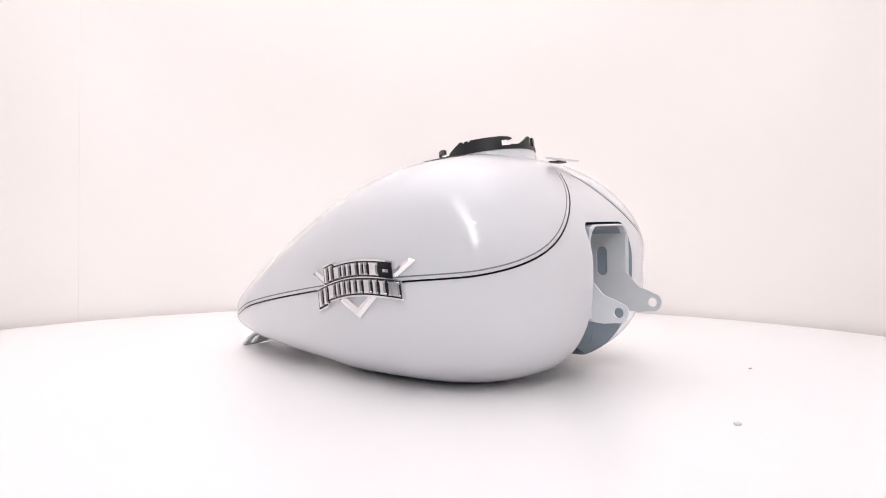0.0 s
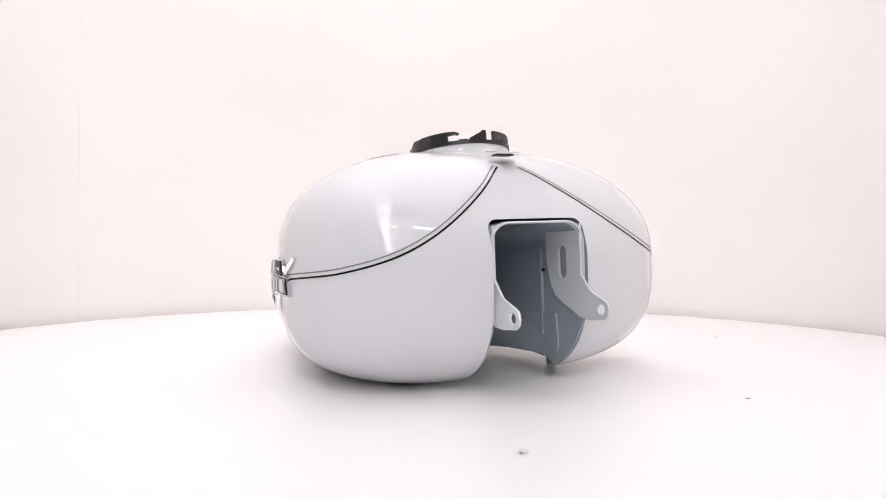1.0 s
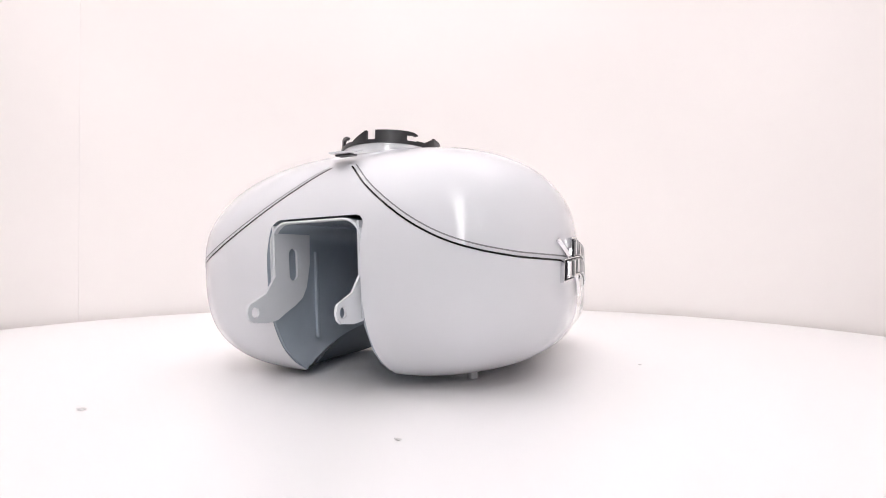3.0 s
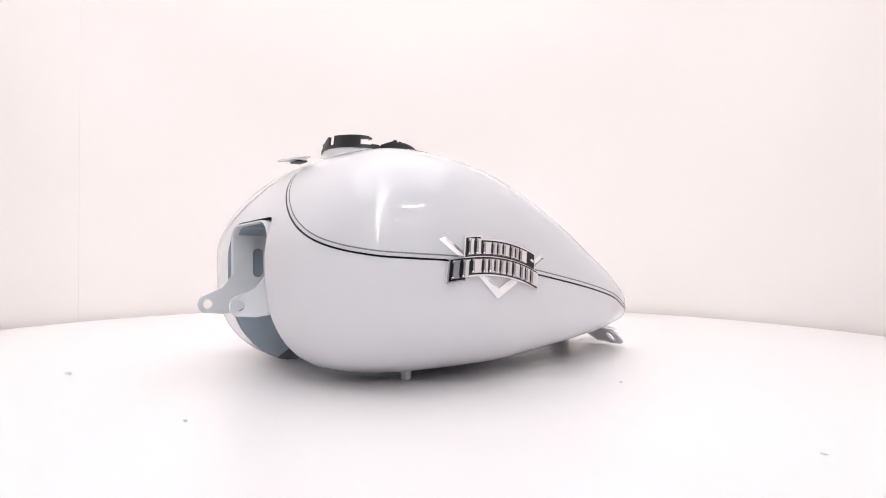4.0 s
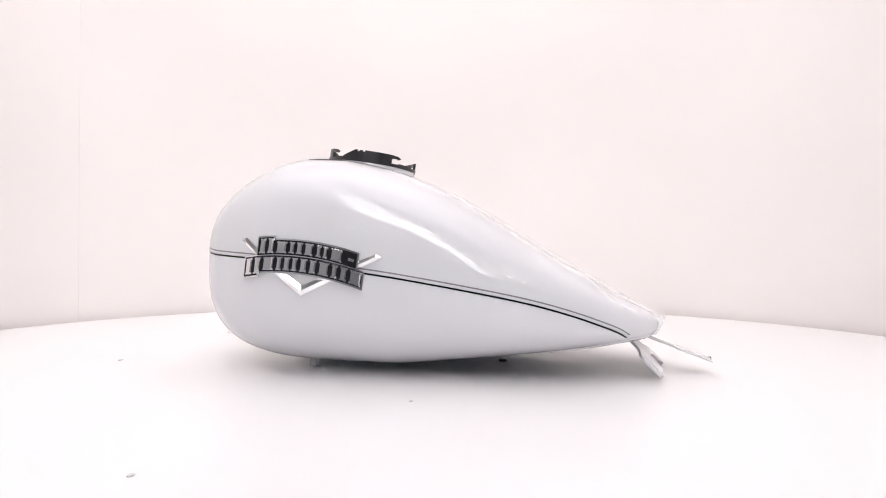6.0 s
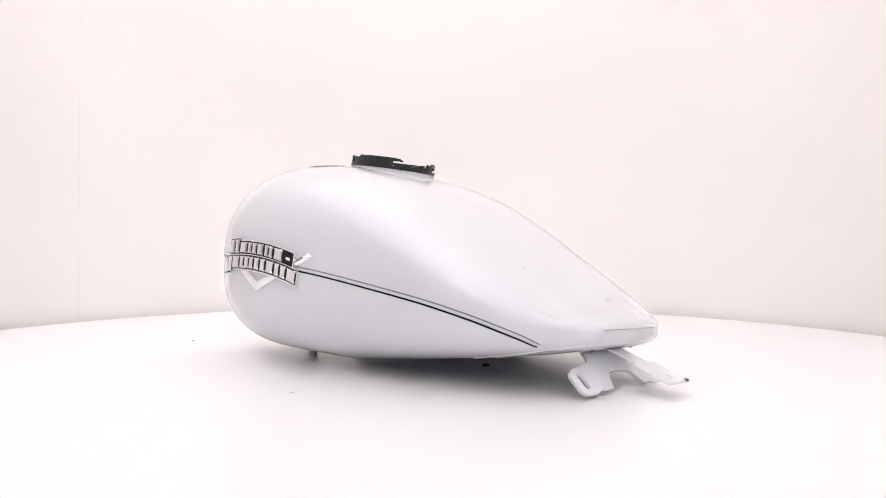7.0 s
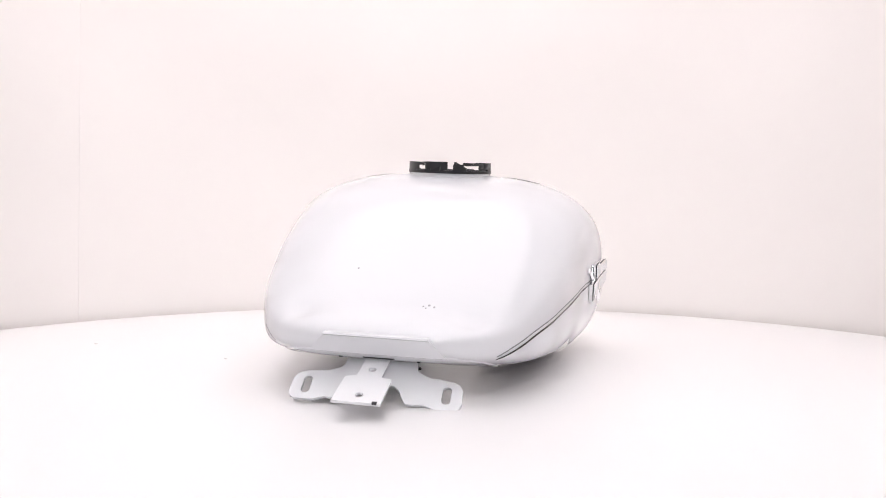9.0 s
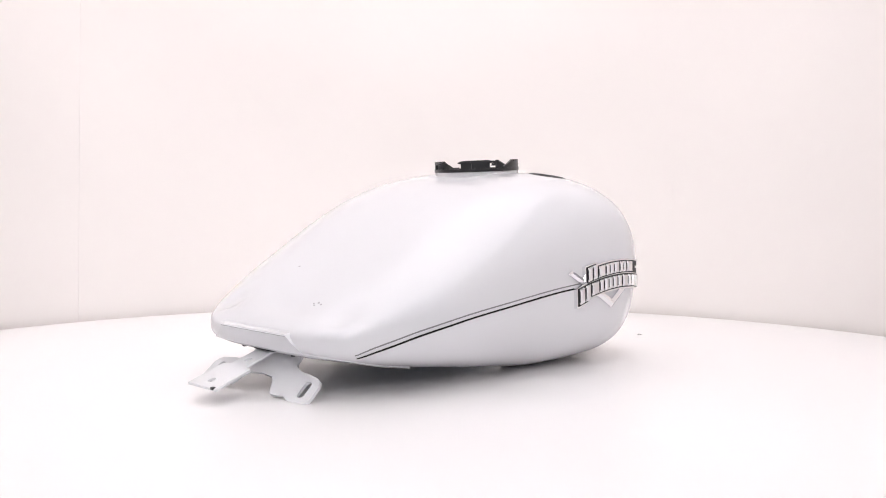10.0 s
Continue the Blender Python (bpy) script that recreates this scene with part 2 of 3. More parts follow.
def tunnel_cutter():
    bm = bmesh.new()
    ys = [-0.26] + [-0.2 + 0.402 * i / 30 for i in range(31)]
    loops = []
    for y in ys:
        loop, zf = tunnel_loop(y, TW, ROOF_AT(y), 0.0085), min(FLARE_AT(y), ROOF_AT(y) - 0.010)
        out = TW + 0.0002 + (zf + 0.03) * 1.15
        loop[0].z = loop[-1].z = zf
        loops.append([bm.verts.new(v) for v in [Vector((-out, y, -0.03))] + loop + [Vector((out, y, -0.03))]])
    n = len(loops[0])
    for a, b in zip(loops, loops[1:]):
        for k in range(n):
            bm.faces.new((a[k], a[(k + 1) % n], b[(k + 1) % n], b[k]))
    bm.faces.new(loops[0])
    bm.faces.new(loops[-1][::-1])
    return bm


shell = part("shell", tank_shell(), WHITE, tank, smooth=0)
SKIN = BVHTree.FromPolygons([v.co.copy() for v in shell.data.vertices], [list(p.vertices) for p in shell.data.polygons])
cutter = part("cutter", tunnel_cutter(), INNER, smooth=0)
mod = shell.modifiers.new("cut", "BOOLEAN")
mod.operation, mod.solver, mod.object, mod.material_mode = "DIFFERENCE", "EXACT", cutter, "TRANSFER"
cut = bpy.data.meshes.new_from_object(shell.evaluated_get(bpy.context.evaluated_depsgraph_get()))
shell.modifiers.clear()
shell.data = cut
bpy.data.objects.remove(cutter)
for p in cut.polygons:
    p.use_smooth = True
cut.set_sharp_from_angle(angle=radians(32))


def skin_at(p):
    loc, nor, _, _ = SKIN.find_nearest(Vector(p))
    if nor.dot(loc - Vector((0, min(max(loc.y, -0.08), 0.18), WAIST(loc.y)))) < 0:
        nor = -nor
    return loc, nor


# pinstripes, from the tab before the filler round the front and along the flank
STRIPE = [(0.0103, -0.1517, 0.1747), (0.0345, -0.170, 0.155), (0.060, -0.181, 0.1365), (0.085, -0.186, 0.1205), (0.1085, -0.184, 0.1085), (0.131, -0.175, 0.1003),
          (0.1525, -0.156, 0.0945), (0.165, -0.131, 0.092), (0.172, -0.108, 0.0904), (0.1745, -0.070, 0.0872), (0.160, -0.018, 0.0805), (0.1475, 0.023, 0.0747),
          (0.1375, 0.079, 0.0655), (0.1255, 0.124, 0.0568), (0.113, 0.157, 0.0478), (0.103, 0.178, 0.0405), (0.093, 0.191, 0.0352), (0.083, 0.198, 0.0312)]


def stripe(side, shift, width, material, label):
    pts = []
    for p in spline([(side * x, y, z) for x, y, z in STRIPE], 14):
        pts.append(skin_at(p))
    bm = bmesh.new()
    rows = []
    for i, (c, n) in enumerate(pts):
        t = (pts[min(i + 1, len(pts) - 1)][0] - pts[max(i - 1, 0)][0]).normalized()
        up = t.cross(n).normalized()
        if up.z < 0:
            up = -up
        row = []
        for d in (shift - width / 2, shift, shift + width / 2):
            q, m = skin_at(c + up * d)
            row.append(bm.verts.new(q + m * 0.0003))
        rows.append(row)
    for a, b in zip(rows, rows[1:]):
        for k in range(2):
            bm.faces.new((a[k], b[k], b[k + 1], a[k + 1]))
    return part("pinstripe", bm, material, tank, label)


for side in (-1, 1):
    stripe(side, 0.0, 0.0015, STRIPE_BLACK, "thin black painted line")
    stripe(side, 0.0036, 0.0011, STRIPE_GREY, "thinner grey painted line")


# badges
def badge(side):
    """u runs in reading direction, v up; the sheet lies on the flank."""
    cy, cz, lean = -0.0540, 0.0820, radians(6.5)
    fwd = 1 if side > 0 else -1

    def at(p):
        u, v, h = p[0] * 0.975, p[1], p[2]
        a = -lean * fwd
        y = fwd * (u * math.cos(a) - v * math.sin(a)) + cy
        z = u * math.sin(a) + v * math.cos(a) + cz
        hit, nor, _, _ = SKIN.ray_cast(Vector((side * 0.5, y, z)), Vector((-side, 0, 0)))
        if nor.x * side < 0:
            nor = -nor
        return hit + (nor + Vector((side, 0, 0))).normalized() * (h + 0.0006)

    def arch(u):
        return -2.4 * u * u

    def band(u0, u1, v0, v1, h0, h1, step, bm=None, inset=0.0):
        bm = bm or bmesh.new()
        n = max(1, int((u1 - u0) / step))
        rows = []
        for i in range(n + 1):
            u = u0 + (u1 - u0) * i / n
            w = inset * (1 if i == 0 else -1 if i == n else 0)
            rows.append([bm.verts.new((u + (w if h == h1 else 0), arch(u) + v, h)) for v, h in ((v0, h0), (v1, h0), (v1 - inset, h1), (v0 + inset, h1))])
        for a, b in zip(rows, rows[1:]):
            for k in range(4):
                bm.faces.new((a[k], b[k], b[(k + 1) % 4], a[(k + 1) % 4]))
        bm.faces.new(rows[0])
        bm.faces.new(rows[-1][::-1])
        return bm

    def laid(bm):
        for v in bm.verts:
            v.co = at(v.co)
        return bm

    # raised silver rim, the base of the badge
    bm = band(-0.0545, 0.0510, -0.0052, 0.0100, 0.0, 0.0034, 0.004)
    band(-0.0425, 0.0450, 0.0100, 0.0232, 0.0, 0.0034, 0.004, bm)
    band(-0.0425, -0.0265, 0.0232, 0.0256, 0.0, 0.0034, 0.004, bm)
    band(-0.0545, -0.0390, -0.0080, -0.0052, 0.0, 0.0034, 0.004, bm)
    root = part("badge", laid(bm), CHROME, tank, "chrome-rimmed black badge with a chevron", smooth=30)
    part("lower_plate", laid(band(-0.0530, -0.0402, -0.0068, -0.0039, 0.0034, 0.0040, 0.004, band(-0.0530, 0.0495, -0.0039, 0.0092, 0.0034, 0.0040, 0.004))), BADGE_BLACK, root, "black enamel banner", smooth=30)
    part("upper_plate", laid(band(-0.0410, -0.0278, 0.0219, 0.0244, 0.0034, 0.0040, 0.004, band(-0.0410, 0.0436, 0.0100, 0.0219, 0.0034, 0.0040, 0.004))), BADGE_BLACK, root, "black enamel banner", smooth=30)
    # chevron with a ridge along its arms
    for sx, name in ((-1, "chevron_arm"), (1, "chevron_arm")):
        bm = bmesh.new()
        tip, foot = Vector((sx * 0.0620, 0.0165)), Vector((0.0, -0.0225))
        n = 14
        rows = []
        for i in range(n + 1):
            c = foot.lerp(tip, i / n)
            w = 0.0084 * (1 - 0.35 * i / n)
            lo, hi = c, c + Vector((0, w))
            if i == n:
                lo = hi = c
                hi = c + Vector((0, 0.0006))
            mid = (lo + hi) / 2
            rows.append([bm.verts.new((q.x, q.y, h)) for q, h in ((lo, 0.0), (lo, 0.0010), (mid, 0.0026), (hi, 0.0010), (hi, 0.0))])
        for a, b in zip(rows, rows[1:]):
            for k in range(5):
                bm.faces.new((a[k], b[k], b[(k + 1) % 5], a[(k + 1) % 5]))
        bm.faces.new(rows[0])
        bm.faces.new(rows[-1][::-1])
        part(name, laid(bm), CHROME, root, "bright ridged chrome arm", smooth=20)
    # plain flared bars where the lettering stands
    SHAPES = (((0, 0.42), (0.60, 1.0)), ((0.12, 0.90),), ((0, 0.38), (0.56, 1.0)), ((0.08, 0.82),))

    def bars(u0, widths, v0, v1, down):
        u = u0
        for i, w in enumerate(widths):
            lo, hi = v0, v1
            if i == 0:
                lo, hi = (v0 - 0.0026, v1) if down else (v0, v1 + 0.0026)
            strokes = SHAPES[i % 4] if w > 0.006 else ((0.1, 0.9),)
            for a, b in strokes:
                bm = band(u + w * a + 0.0005, u + w * b - 0.0005, lo, hi, 0.0040, 0.0053, 0.002, inset=0.0007)
                for e0, e1 in ((lo, lo + 0.0021), (hi - 0.0021, hi)):
                    band(u + w * a - 0.0003, u + w * b + 0.0003, e0, e1, 0.0040, 0.0050, 0.002, bm, 0.0006)
                part("bar", laid(bm), SATIN, root, smooth=0)
            u += w + 0.0014
    bars(-0.0393, [0.0124, 0.0110, 0.0110, 0.0092, 0.0094, 0.0118], 0.0108, 0.0211, False)
    bm = band(0.0368, 0.0418, 0.0145, 0.0168, 0.0040, 0.0048, 0.002)
    part("bar", laid(bm), SATIN, root, smooth=30)
    bars(-0.0512, [0.0140, 0.0116, 0.0116, 0.0062, 0.0134, 0.0104, 0.0128, 0.0130], -0.0031, 0.0084, True)
    return root


for side in (-1, 1):
    badge(side)


# filler: collar and black bayonet ring, leaning back
RING = Matrix.Translation((0, -0.071, 0.1935)) @ pose(0, 0, 0, -7.5, 0, 0)


def revolve(profile, m, seg=72):
    bm = bmesh.new()
    rings = [[bm.verts.new(m @ Vector((r * math.cos(2 * math.pi * k / seg), r * math.sin(2 * math.pi * k / seg), z))) for k in range(seg)] for r, z in profile]
    for a, b in zip(rings, rings[1:] + rings[:1]):
        for k in range(seg):
            bm.faces.new((a[k], a[(k + 1) % seg], b[(k + 1) % seg], b[k]))
    return bm


part("filler_collar", revolve([(0.0475, -0.016), (0.0462, -0.004), (0.0456, 0.0), (0.0440, 0.001), (0.040, 0.001), (0.039, -0.004), (0.034, -0.006), (0.034, -0.014)], RING), NECK, tank, "pale raised filler collar", smooth=40)
part("filler_floor", cylinder(bmesh.new(), RING @ Vector((0, 0, -0.0105)), 0.0345, 0.002, 40, RING.to_3x3().to_4x4()), NECK, tank, "pale filler recess")


def bayonet():
    """Thin band with upright walls that end in hooks: (from, to, low, high) in degrees and metres."""
    bm = bmesh.new()

    def wall(a0, a1, z0, z1, z0b=None, z1b=None, r0=0.0435, r1=0.0460):
        z0b, z1b = z0 if z0b is None else z0b, z1 if z1b is None else z1b
        n = max(1, int(abs(a1 - a0) / 4))
        rows = []
        for i in range(n + 1):
            f = i / n
            a = radians(a0 + (a1 - a0) * f)
            lo, hi = z0 + (z0b - z0) * f, z1 + (z1b - z1) * f
            rows.append([bm.verts.new(RING @ Vector((r * math.cos(a), r * math.sin(a), z))) for r, z in ((r0, lo), (r1, lo), (r1, hi), (r0, hi))])
        for p, q in zip(rows, rows[1:]):
            for k in range(4):
                bm.faces.new((p[k], q[k], q[(k + 1) % 4], p[(k + 1) % 4]))
        bm.faces.new(rows[0])
        bm.faces.new(rows[-1][::-1])

    for k in range(4):
        a = -75 + 90 * k
        full = 12 if k == 2 else 34
        wall(a - 2, a + full, 0.0030, 0.0098 if k == 2 else 0.0118)
        wall(a + full, a + 43, 0.0082, 0.0118, 0.0088, 0.0112)
        wall(a + 43, a + 47, 0.0078, 0.0110, 0.0086, 0.0098)
        if k == 2:
            wall(a + 40, a + 47, 0.0060, 0.0085)
            wall(a - 30, a - 20, 0.0030, 0.0044, 0.0030, 0.0072)
            continue
        wall(a - 32, a - 16, 0.0030, 0.0048, 0.0030, 0.0112)
        wall(a - 16, a - 12, 0.0030, 0.0118)
        if k in (1, 3):
            wall(a - 12, a - 9, 0.0030, 0.0102)
            wall(a - 9, a - 5, 0.0030, 0.0116)
            wall(a - 5, a - 2, 0.0030, 0.0104)
        wall(a + 46, a + 56, 0.0030, 0.0042)
    for i in range(90):
        wall(i * 4, i * 4 + 4.0, 0.0, 0.0032, r0=0.0430, r1=0.0465)
    return bm


part("filler_ring", bayonet(), PLASTIC, tank, "black plastic bayonet ring with hooked tabs", smooth=30)

# tab before the filler
bm = bmesh.new()
outline = [(-0.014, 0.004), (-0.0135, -0.002), (-0.0105, -0.010), (-0.0055, -0.0135), (-0.004, -0.0205), (0.004, -0.0205), (0.0055, -0.0135), (0.0105, -0.010), (0.0135, -0.002), (0.014, 0.004)]
TAB = Matrix.Translation((0, -0.1435, 0.1876)) @ pose(0, 0, 0, 9, 0, 0)
plate(bm, outline, [], 0.0014, lambda p: TAB @ p)
part("console_tab", bm, BRACKET, tank, "thin white tab before the filler", smooth=30)
# dark sliver in black plastic, put in for the shade under the tab
bm = bmesh.new()
box(bm, (-0.0080, -0.1500, 0.1846), (0.0080, -0.1400, 0.1862), 0.0006)
part("tab_shade", bm, PLASTIC, tank, "dark sliver standing in for the shade under the tab", smooth=30)

# black discs flush with the skin beside the filler, standing in for the shaded round gauge openings
def gauge_hole_disc(cx, cy, radius):
    bm = bmesh.new()
    rings = []
    for r, lift in ((radius, -0.0012), (radius, 0.0002), (radius * 0.94, 0.0004), (radius * 0.55, 0.0004), (radius * 0.2, 0.0004)):
        ring = []
        for k in range(36):
            u = 2 * math.pi * k / 36
            p = SKIN.ray_cast(Vector((cx + r * math.cos(u), cy + r * math.sin(u), 0.4)), Vector((0, 0, -1)))[0]
            ring.append(bm.verts.new(p + Vector((0, 0, lift))))
        rings.append(ring)
    for lo, hi in zip(rings, rings[1:]):
        for k in range(36):
            bm.faces.new((lo[k], lo[(k + 1) % 36], hi[(k + 1) % 36], hi[k]))
    bm.faces.new(rings[-1])
    bm.faces.new(rings[0][::-1])
    return bm


for x in (-0.083, 0.083):
    part("gauge_hole_disc", gauge_hole_disc(x, -0.0795, 0.0190), MATT_BLACK, tank, "flush black disc standing in for a dark gauge opening", smooth=40)

# tunnel liner with turned edge
def under(y):
    """Height of the shell's underside beside the tunnel."""
    a, w, n = HALF(y) * nose(y, 3.0) * tail(y) ** 0.5, WAIST(y), N_LOW(y)
    return w - (w - BOTTOM(y)) * nose(y, 2.70) * tail(y) * max(0.0, 1 - min(1.0, TW / max(a, 1e-4)) ** n) ** (1 / n)


bm = bmesh.new()
ys = [-0.190 + 0.372 * i / 34 for i in range(35)]
rows = []
for y in ys:
    top = ROOF_AT(y) - 0.0020
    low = max(under(y), min(FLARE_AT(y), ROOF_AT(y) - 0.010)) + 0.0006
    r = min(0.017, (top - low) * 0.45)
    outer = tunnel_loop(y, TW - 0.0004, top, r, low)
    inner = tunnel_loop(y, TW - 0.0020, top - 0.0016, max(0.001, r - 0.0015), low)
    rows.append([bm.verts.new(v) for v in outer + inner[::-1]])
n = len(rows[0])
for a, b in zip(rows, rows[1:]):
    for k in range(n):
        bm.faces.new((a[k], a[(k + 1) % n], b[(k + 1) % n], b[k]))
for ring in (rows[0], rows[-1]):
    h = n // 2
    for k in range(h - 1):
        bm.faces.new((ring[k], ring[k + 1], ring[n - 2 - k], ring[n - 1 - k]))
part("tunnel_liner", bm, INNER, tank, "blue-grey primed tunnel under the tank", smooth=40)
bm = bmesh.new()
rows = []
for y, g in ((-0.1875, 0.0), (-0.1925, 0.0), (-0.1935, 0.0008)):
    top = ROOF_AT(y) - 0.0021 - g
    a = tunnel_loop(y, TW - 0.0002 - g, top, 0.017, 0.052)
    b = tunnel_loop(y, TW - 0.0024 + g, top - 0.0020 + 2 * g, 0.0145, 0.052)
    rows.append([bm.verts.new(v) for v in a + b[::-1]])
for a, b in zip(rows, rows[1:]):
    for k in range(n):
        bm.faces.new((a[k], a[(k + 1) % n], b[(k + 1) % n], b[k]))
for ring in (rows[0], rows[-1]):
    for k in range(n // 2 - 1):
        bm.faces.new((ring[k], ring[k + 1], ring[n - 2 - k], ring[n - 1 - k]))
part("tunnel_rim", bm, ARM_PAINT, tank, "pale turned rim round the tunnel mouth", smooth=40)

# lower flap that carries one tunnel wall down towards the table
bm = bmesh.new()
outline = [(p.x, p.y) for p in spline([(-0.156, 0.050, 0), (-0.155, 0.016, 0), (-0.120, 0.0125, 0), (-0.080, 0.0110, 0), (-0.040, 0.0080, 0), (0.028, 0.0055, 0), (0.051, 0.0095, 0), (0.060, 0.020, 0), (0.062, 0.045, 0)], 5)]
plate(bm, outline, [], 0.0018, lambda p: Vector((TW - 0.0036 + p.z, p.x, p.y)))
part("tunnel_flap", bm, INNER, tank, "rounded lower flap of the tunnel wall", smooth=30)

# mounting arms at the mouth of the tunnel
ARM = [(-0.146, 0.126), (-0.192, 0.126), (-0.192, 0.085), (-0.203, 0.072), (-0.2215, 0.0645)]
ARM += [(-0.216 + 0.0085 * math.cos(radians(a)), 0.058 + 0.0085 * math.sin(radians(a))) for a in (150, 180, 215, 250, 285)]
ARM += [(-0.203, 0.0485), (-0.190, 0.050), (-0.180, 0.055), (-0.168, 0.060), (-0.158, 0.066), (-0.152, 0.075), (-0.147, 0.095)]
for side in (-1, 1):
    bm = bmesh.new()
    slot = [(-0.169 + x, 0.0945 + y) for x, y in round_rect(0, 0, 0.0105, 0.027, 0.0050)]
    plate(bm, ARM, [ring_pts(-0.216, 0.058, 0.0042), slot], 0.002, lambda p: Vector((side * (TW - 0.0045 + p.z), p.x, p.y)))
    part("mounting_arm", bm, ARM_PAINT, tank, "white steel arm with a bolt hole", smooth=30)
    bm = bmesh.new()
    box(bm, (side * (TW - 0.0030) - 0.0016, -0.138, 0.030), (side * (TW - 0.0030) + 0.0016, -0.134, 0.105), 0.0012)
    part("weld_rib", bm, INNER, tank, "pressed rib on the tunnel wall")

# small dark disc, put in for the dark of a hole beside the rib
bm = bmesh.new()
cylinder(bm, (TW - 0.0028, -0.1395, 0.087), 0.0017, 0.0016, 12, pose(0, 0, 0, 0, 90, 0))
part("rib_hole_disc", bm, STEEL, tank, "dark disc standing in for a small hole in the tunnel wall")

# rear bracket: a stamped sheet that falls away behind the tail, with a tongue over it
SLOPE = radians(42)
half = [(0.0, -0.020), (0.025, -0.020), (0.0265, -0.006), (0.0275, 0.003), (0.030, 0.0065), (0.038, 0.0122), (0.0555, 0.0150), (0.060, 0.0172), (0.0625, 0.0215), (0.0630, 0.033), (0.0615, 0.037), (0.0580, 0.039),
        (0.044, 0.039), (0.040, 0.037), (0.036, 0.0345), (0.029, 0.0335), (0.0235, 0.0320), (0.0205, 0.027), (0.0175, 0.021), (0.0135, 0.0175), (0.0, 0.016)]
outline = half + [(-x, y) for x, y in half[::-1][1:-1]]


def bend(p):
    f = min(1.0, max(0.0, (abs(p.x) - 0.018) / 0.027))
    f, off = f * f * (3 - 2 * f), p.z - 0.002
    return Vector((p.x, 0.204 + p.y * math.cos(SLOPE) + off * math.sin(SLOPE) - 0.0056 * f, 0.0202 - p.y * math.sin(SLOPE) + off * math.cos(SLOPE) + 0.0028 * f))


slots = [round_rect(s * 0.0515, 0.0268, 0.0064, 0.0145, 0.0030) for s in (-1, 1)]
bm = bmesh.new()
plate(bm, outline, slots, 0.0024, None)
for x in (-0.045, -0.041, -0.037, -0.033, -0.029, -0.025, -0.021, -0.018, 0.018, 0.021, 0.025, 0.029, 0.033, 0.037, 0.041, 0.045):
    bmesh.ops.bisect_plane(bm, geom=bm.verts[:] + bm.edges[:] + bm.faces[:], plane_co=(x, 0, 0), plane_no=(1, 0, 0))
bmesh.ops.triangulate(bm, faces=bm.faces)
for v in bm.verts:
    v.co = bend(v.co)
bracket = part("rear_bracket", bm, BRACKET, tank, "white stamped steel rear mounting bracket with two slots", smooth=40)
bm = bmesh.new()
outline = [(-0.0088, 0.212), (0.0088, 0.212), (0.0088, 0.2375), (0.0165, 0.2395), (0.0165, 0.2690), (-0.0165, 0.2690), (-0.0165, 0.2395), (-0.0088, 0.2375)]
plate(bm, outline, [ring_pts(0, 0.229, 0.0027, 14), ring_pts(0, 0.2605, 0.0027, 14)], 0.0017, lambda p: Vector((p.x, p.y, p.z + 0.0198 - (p.y - 0.229) * 0.344)))
part("tongue", bm, BRACKET, bracket, "white tongue with two holes", smooth=30)
# solid dark block, put in for the shade inside the slot
bm = bmesh.new()
box(bm, (-0.0118, 0.2085, 0.0268), (0.0118, 0.2150, 0.0300), 0.0008)
part("bracket_gap_shade", bm, STEEL, bracket, "dark block for the shade in the slot above the tongue")


# two dark dots that stand in for the shade in the weld holes
for x in (-0.0290, 0.0290):
    bm = bmesh.new()
    box(bm, (x - 0.0014, 0.2060, 0.0256), (x + 0.0014, 0.2120, 0.0282), 0.0005)
    part("weld_hole_shade", bm, STEEL, bracket, "small dark block for the shade in a hole beside the weld")
bm = bmesh.new()
box(bm, (-0.0140, 0.2672, 0.0068), (-0.0108, 0.2696, 0.0088), 0.0004)
part("tongue_mark", bm, STEEL, bracket, "small dark mark at the tongue's corner")


def rear_plate():
    """A welded sheet with a raised lip along its upper edge."""
    bm = bmesh.new()
    rows = []
    for i in range(25):
        u = -1 + 2 * i / 24
        row = []
        for w, z, proud in ((0.051, 0.0300, 0.0), (0.050, 0.0310, 0.0030), (0.042, 0.0400, 0.0030), (0.0385, 0.0432, 0.0034), (0.0380, 0.0440, 0.0054), (0.0378, 0.0452, 0.0056), (0.0376, 0.0460, 0.0)):
            hit = SKIN.ray_cast(Vector((u * w, 0.4, z)), Vector((0, -1, 0)))[0]
            row.append(bm.verts.new(hit + Vector((0, proud - 0.0004, 0.0))))
        rows.append(row)
    for a, b in zip(rows, rows[1:]):
        for k in range(6):
            bm.faces.new((a[k], b[k], b[k + 1], a[k + 1]))
    bm.faces.new(rows[0])
    bm.faces.new(rows[-1][::-1])
    return bm


part("rear_plate", rear_plate(), WHITE, tank, "white welded reinforcing plate", smooth=40)

# small chips in the paint of the sloping top
for cx, cy, cz, r in ((0.0373, 0.1469, 0.0862, 0.0010), (-0.0345, 0.1855, 0.0585, 0.0008), (-0.0305, 0.1840, 0.0595, 0.0010), (-0.0262, 0.1852, 0.0588, 0.0007), (-0.0285, 0.1870, 0.0575, 0.0006)):
    at, nor = skin_at((cx, cy, cz))
    bm = bmesh.new()
    cylinder(bm, at + nor * 0.0001, r, 0.0004, 10, nor.to_track_quat("Z", "Y").to_matrix().to_4x4())
    part("paint_chip", bm, CHIP, tank, "tiny grey chip in the paint")

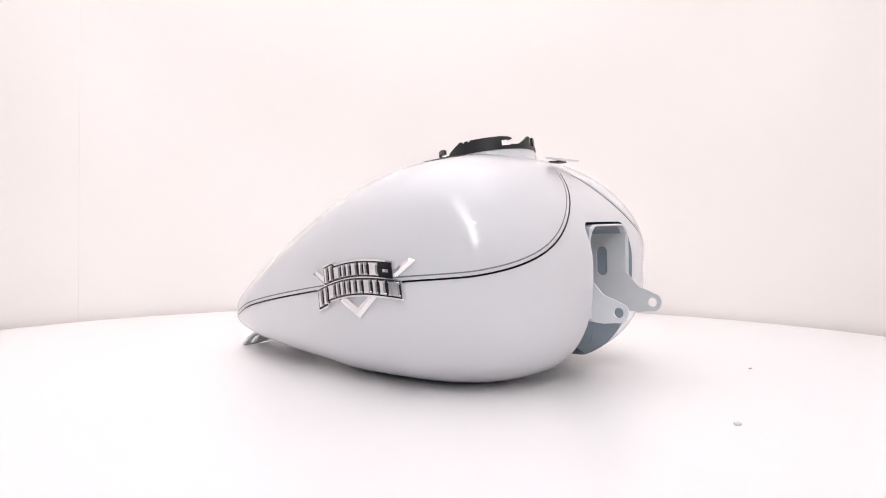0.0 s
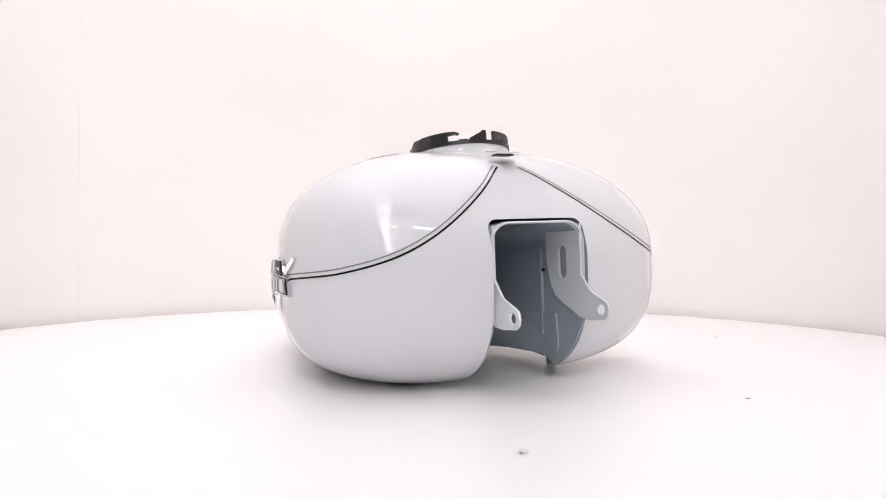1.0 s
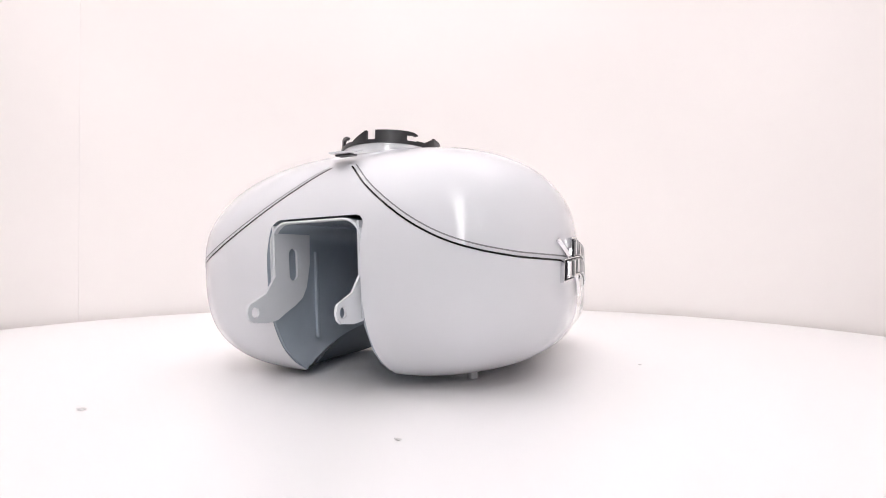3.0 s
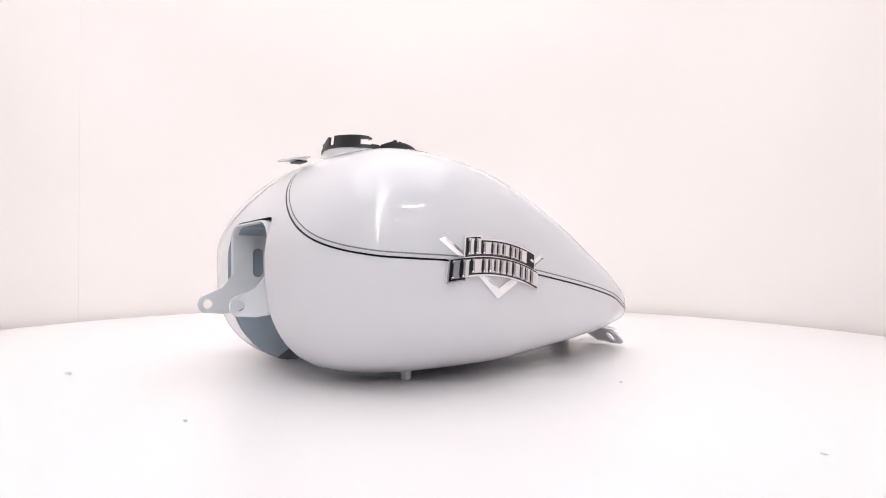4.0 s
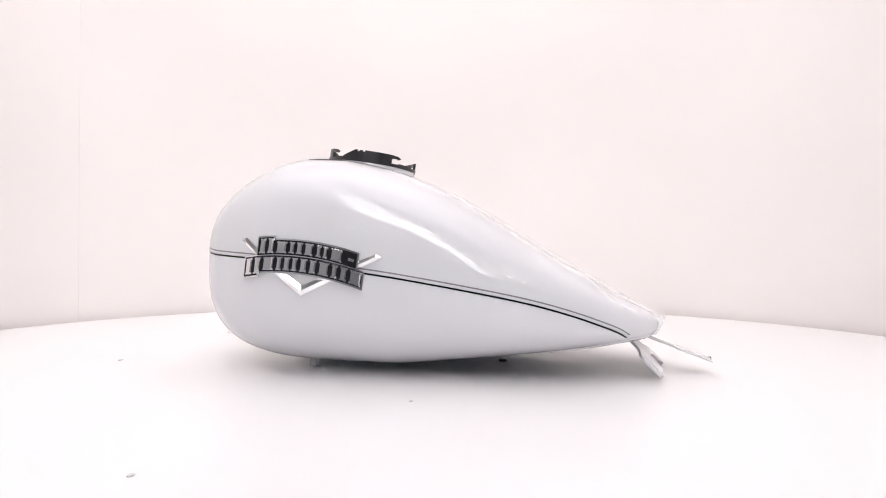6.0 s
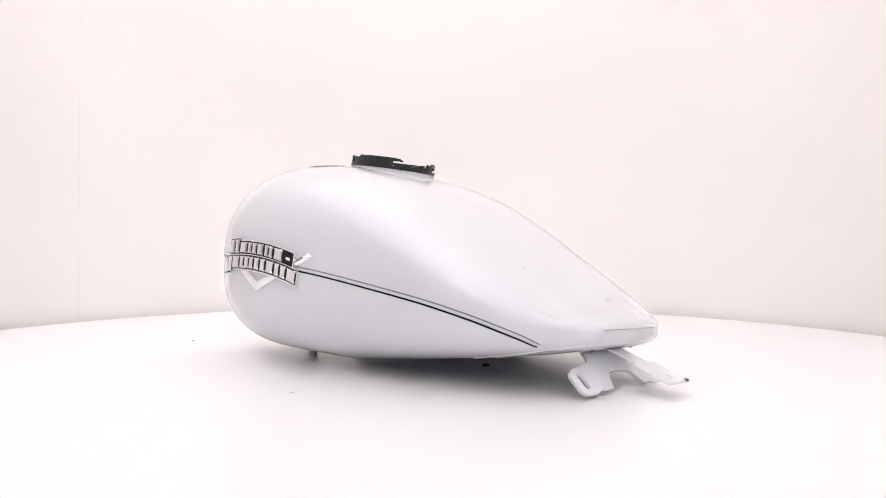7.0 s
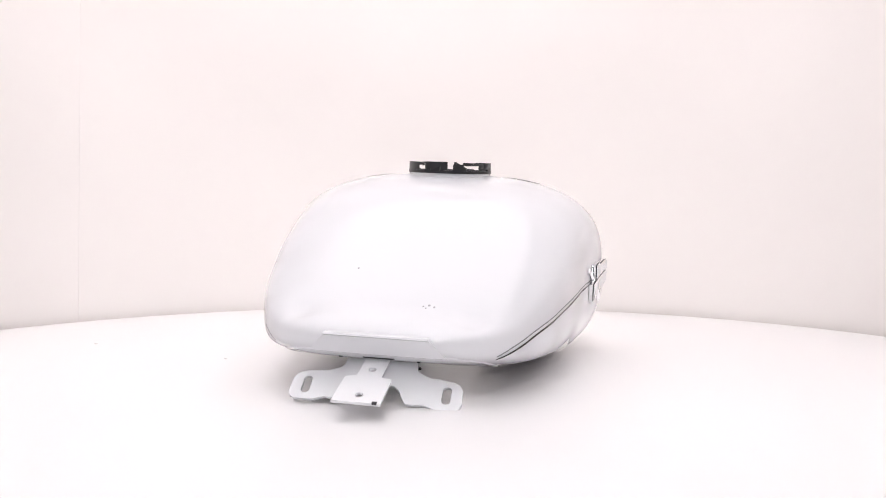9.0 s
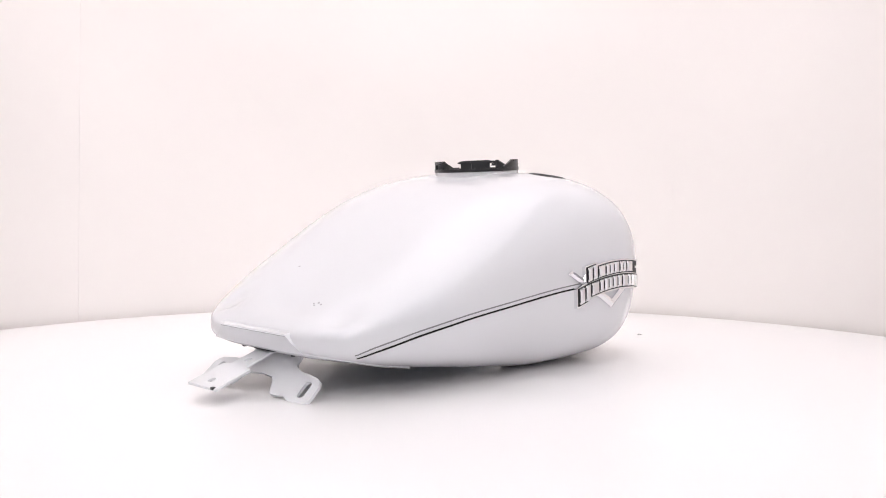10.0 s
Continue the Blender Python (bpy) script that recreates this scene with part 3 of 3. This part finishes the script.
# pressed seam round the lower edge of the tail
bm = bmesh.new()
rows = []
for i in range(61):
    u = i / 30 - 1
    ang = math.pi / 2 * u
    c = Vector((0.082 * math.copysign(abs(math.sin(ang)) ** 0.55, u), 0.135 + 0.088 * math.cos(ang) ** 0.45, 0.0))
    c.z = BOTTOM(c.y) + 0.0030
    p, nrm = skin_at(c)
    nrm = Vector((nrm.x, nrm.y, 0.1)).normalized() if i not in (0, 60) else nrm
    rows.append([bm.verts.new(p + nrm * a + Vector((0, 0, b))) for a, b in ((-0.003, -0.0008), (0.0005, -0.0008), (0.0009, 0.0), (0.0005, 0.0008), (-0.003, 0.0008))])
for a, b in zip(rows, rows[1:]):
    for k in range(5):
        bm.faces.new((a[k], b[k], b[(k + 1) % 5], a[(k + 1) % 5]))
bm.faces.new(rows[0])
bm.faces.new(rows[-1][::-1])
part("seam", bm, WHITE, tank, "pressed seam along the lower edge", smooth=50)

# feet under the tank
for px, py, r in ((0.0845, -0.088, 0.0045), (-0.0845, -0.088, 0.0045)):
    bm = bmesh.new()
    z0 = -LIFT - 0.0454 * px
    cylinder(bm, (px, py, (z0 + 0.015) / 2 + 0.0003), r, 0.015 - z0, 16, bevel=0.0006)
    part("fuel_outlet", bm, BRACKET, tank, "short stub under the tank")

# ---- crumbs on the turntable ----
crumbs = []
for cx, cy, size in ((-0.103, -0.318, 0.0030), (0.125, -0.281, 0.0024), (0.396, -0.018, 0.0020), (0.20, 0.053, 0.0016)):
    bm = bmesh.new()
    bmesh.ops.create_icosphere(bm, subdivisions=1, radius=size, matrix=Matrix.Translation((cx, cy, size * 0.30)) @ Matrix.Diagonal((1.3, 0.8, 0.32, 1)))
    for v in bm.verts:
        v.co += Vector((random.uniform(-1, 1), random.uniform(-1, 1), 0)) * size * 0.35
    ob = part("crumb", bm, CRUMB, smooth=0)
    crumbs.append(tagged(ob, "tiny pale crumb on the white turntable", "crumb", "crumbs on the turntable"))


def motions():
    walk(turntable, [(t, pose(0, 0, 0, 0, 0, turn(t))) for t in TIMES])
    walk(tank, [(t, pose(0, 0, 0, 0, 0, turn(t)) @ pose(0.0015, 0, LIFT, 0, ROLL, 0)) for t in TIMES])
    for ob in crumbs:
        walk(ob, [(t, pose(0, 0, 0, 0, 0, turn(t))) for t in TIMES])


motions()
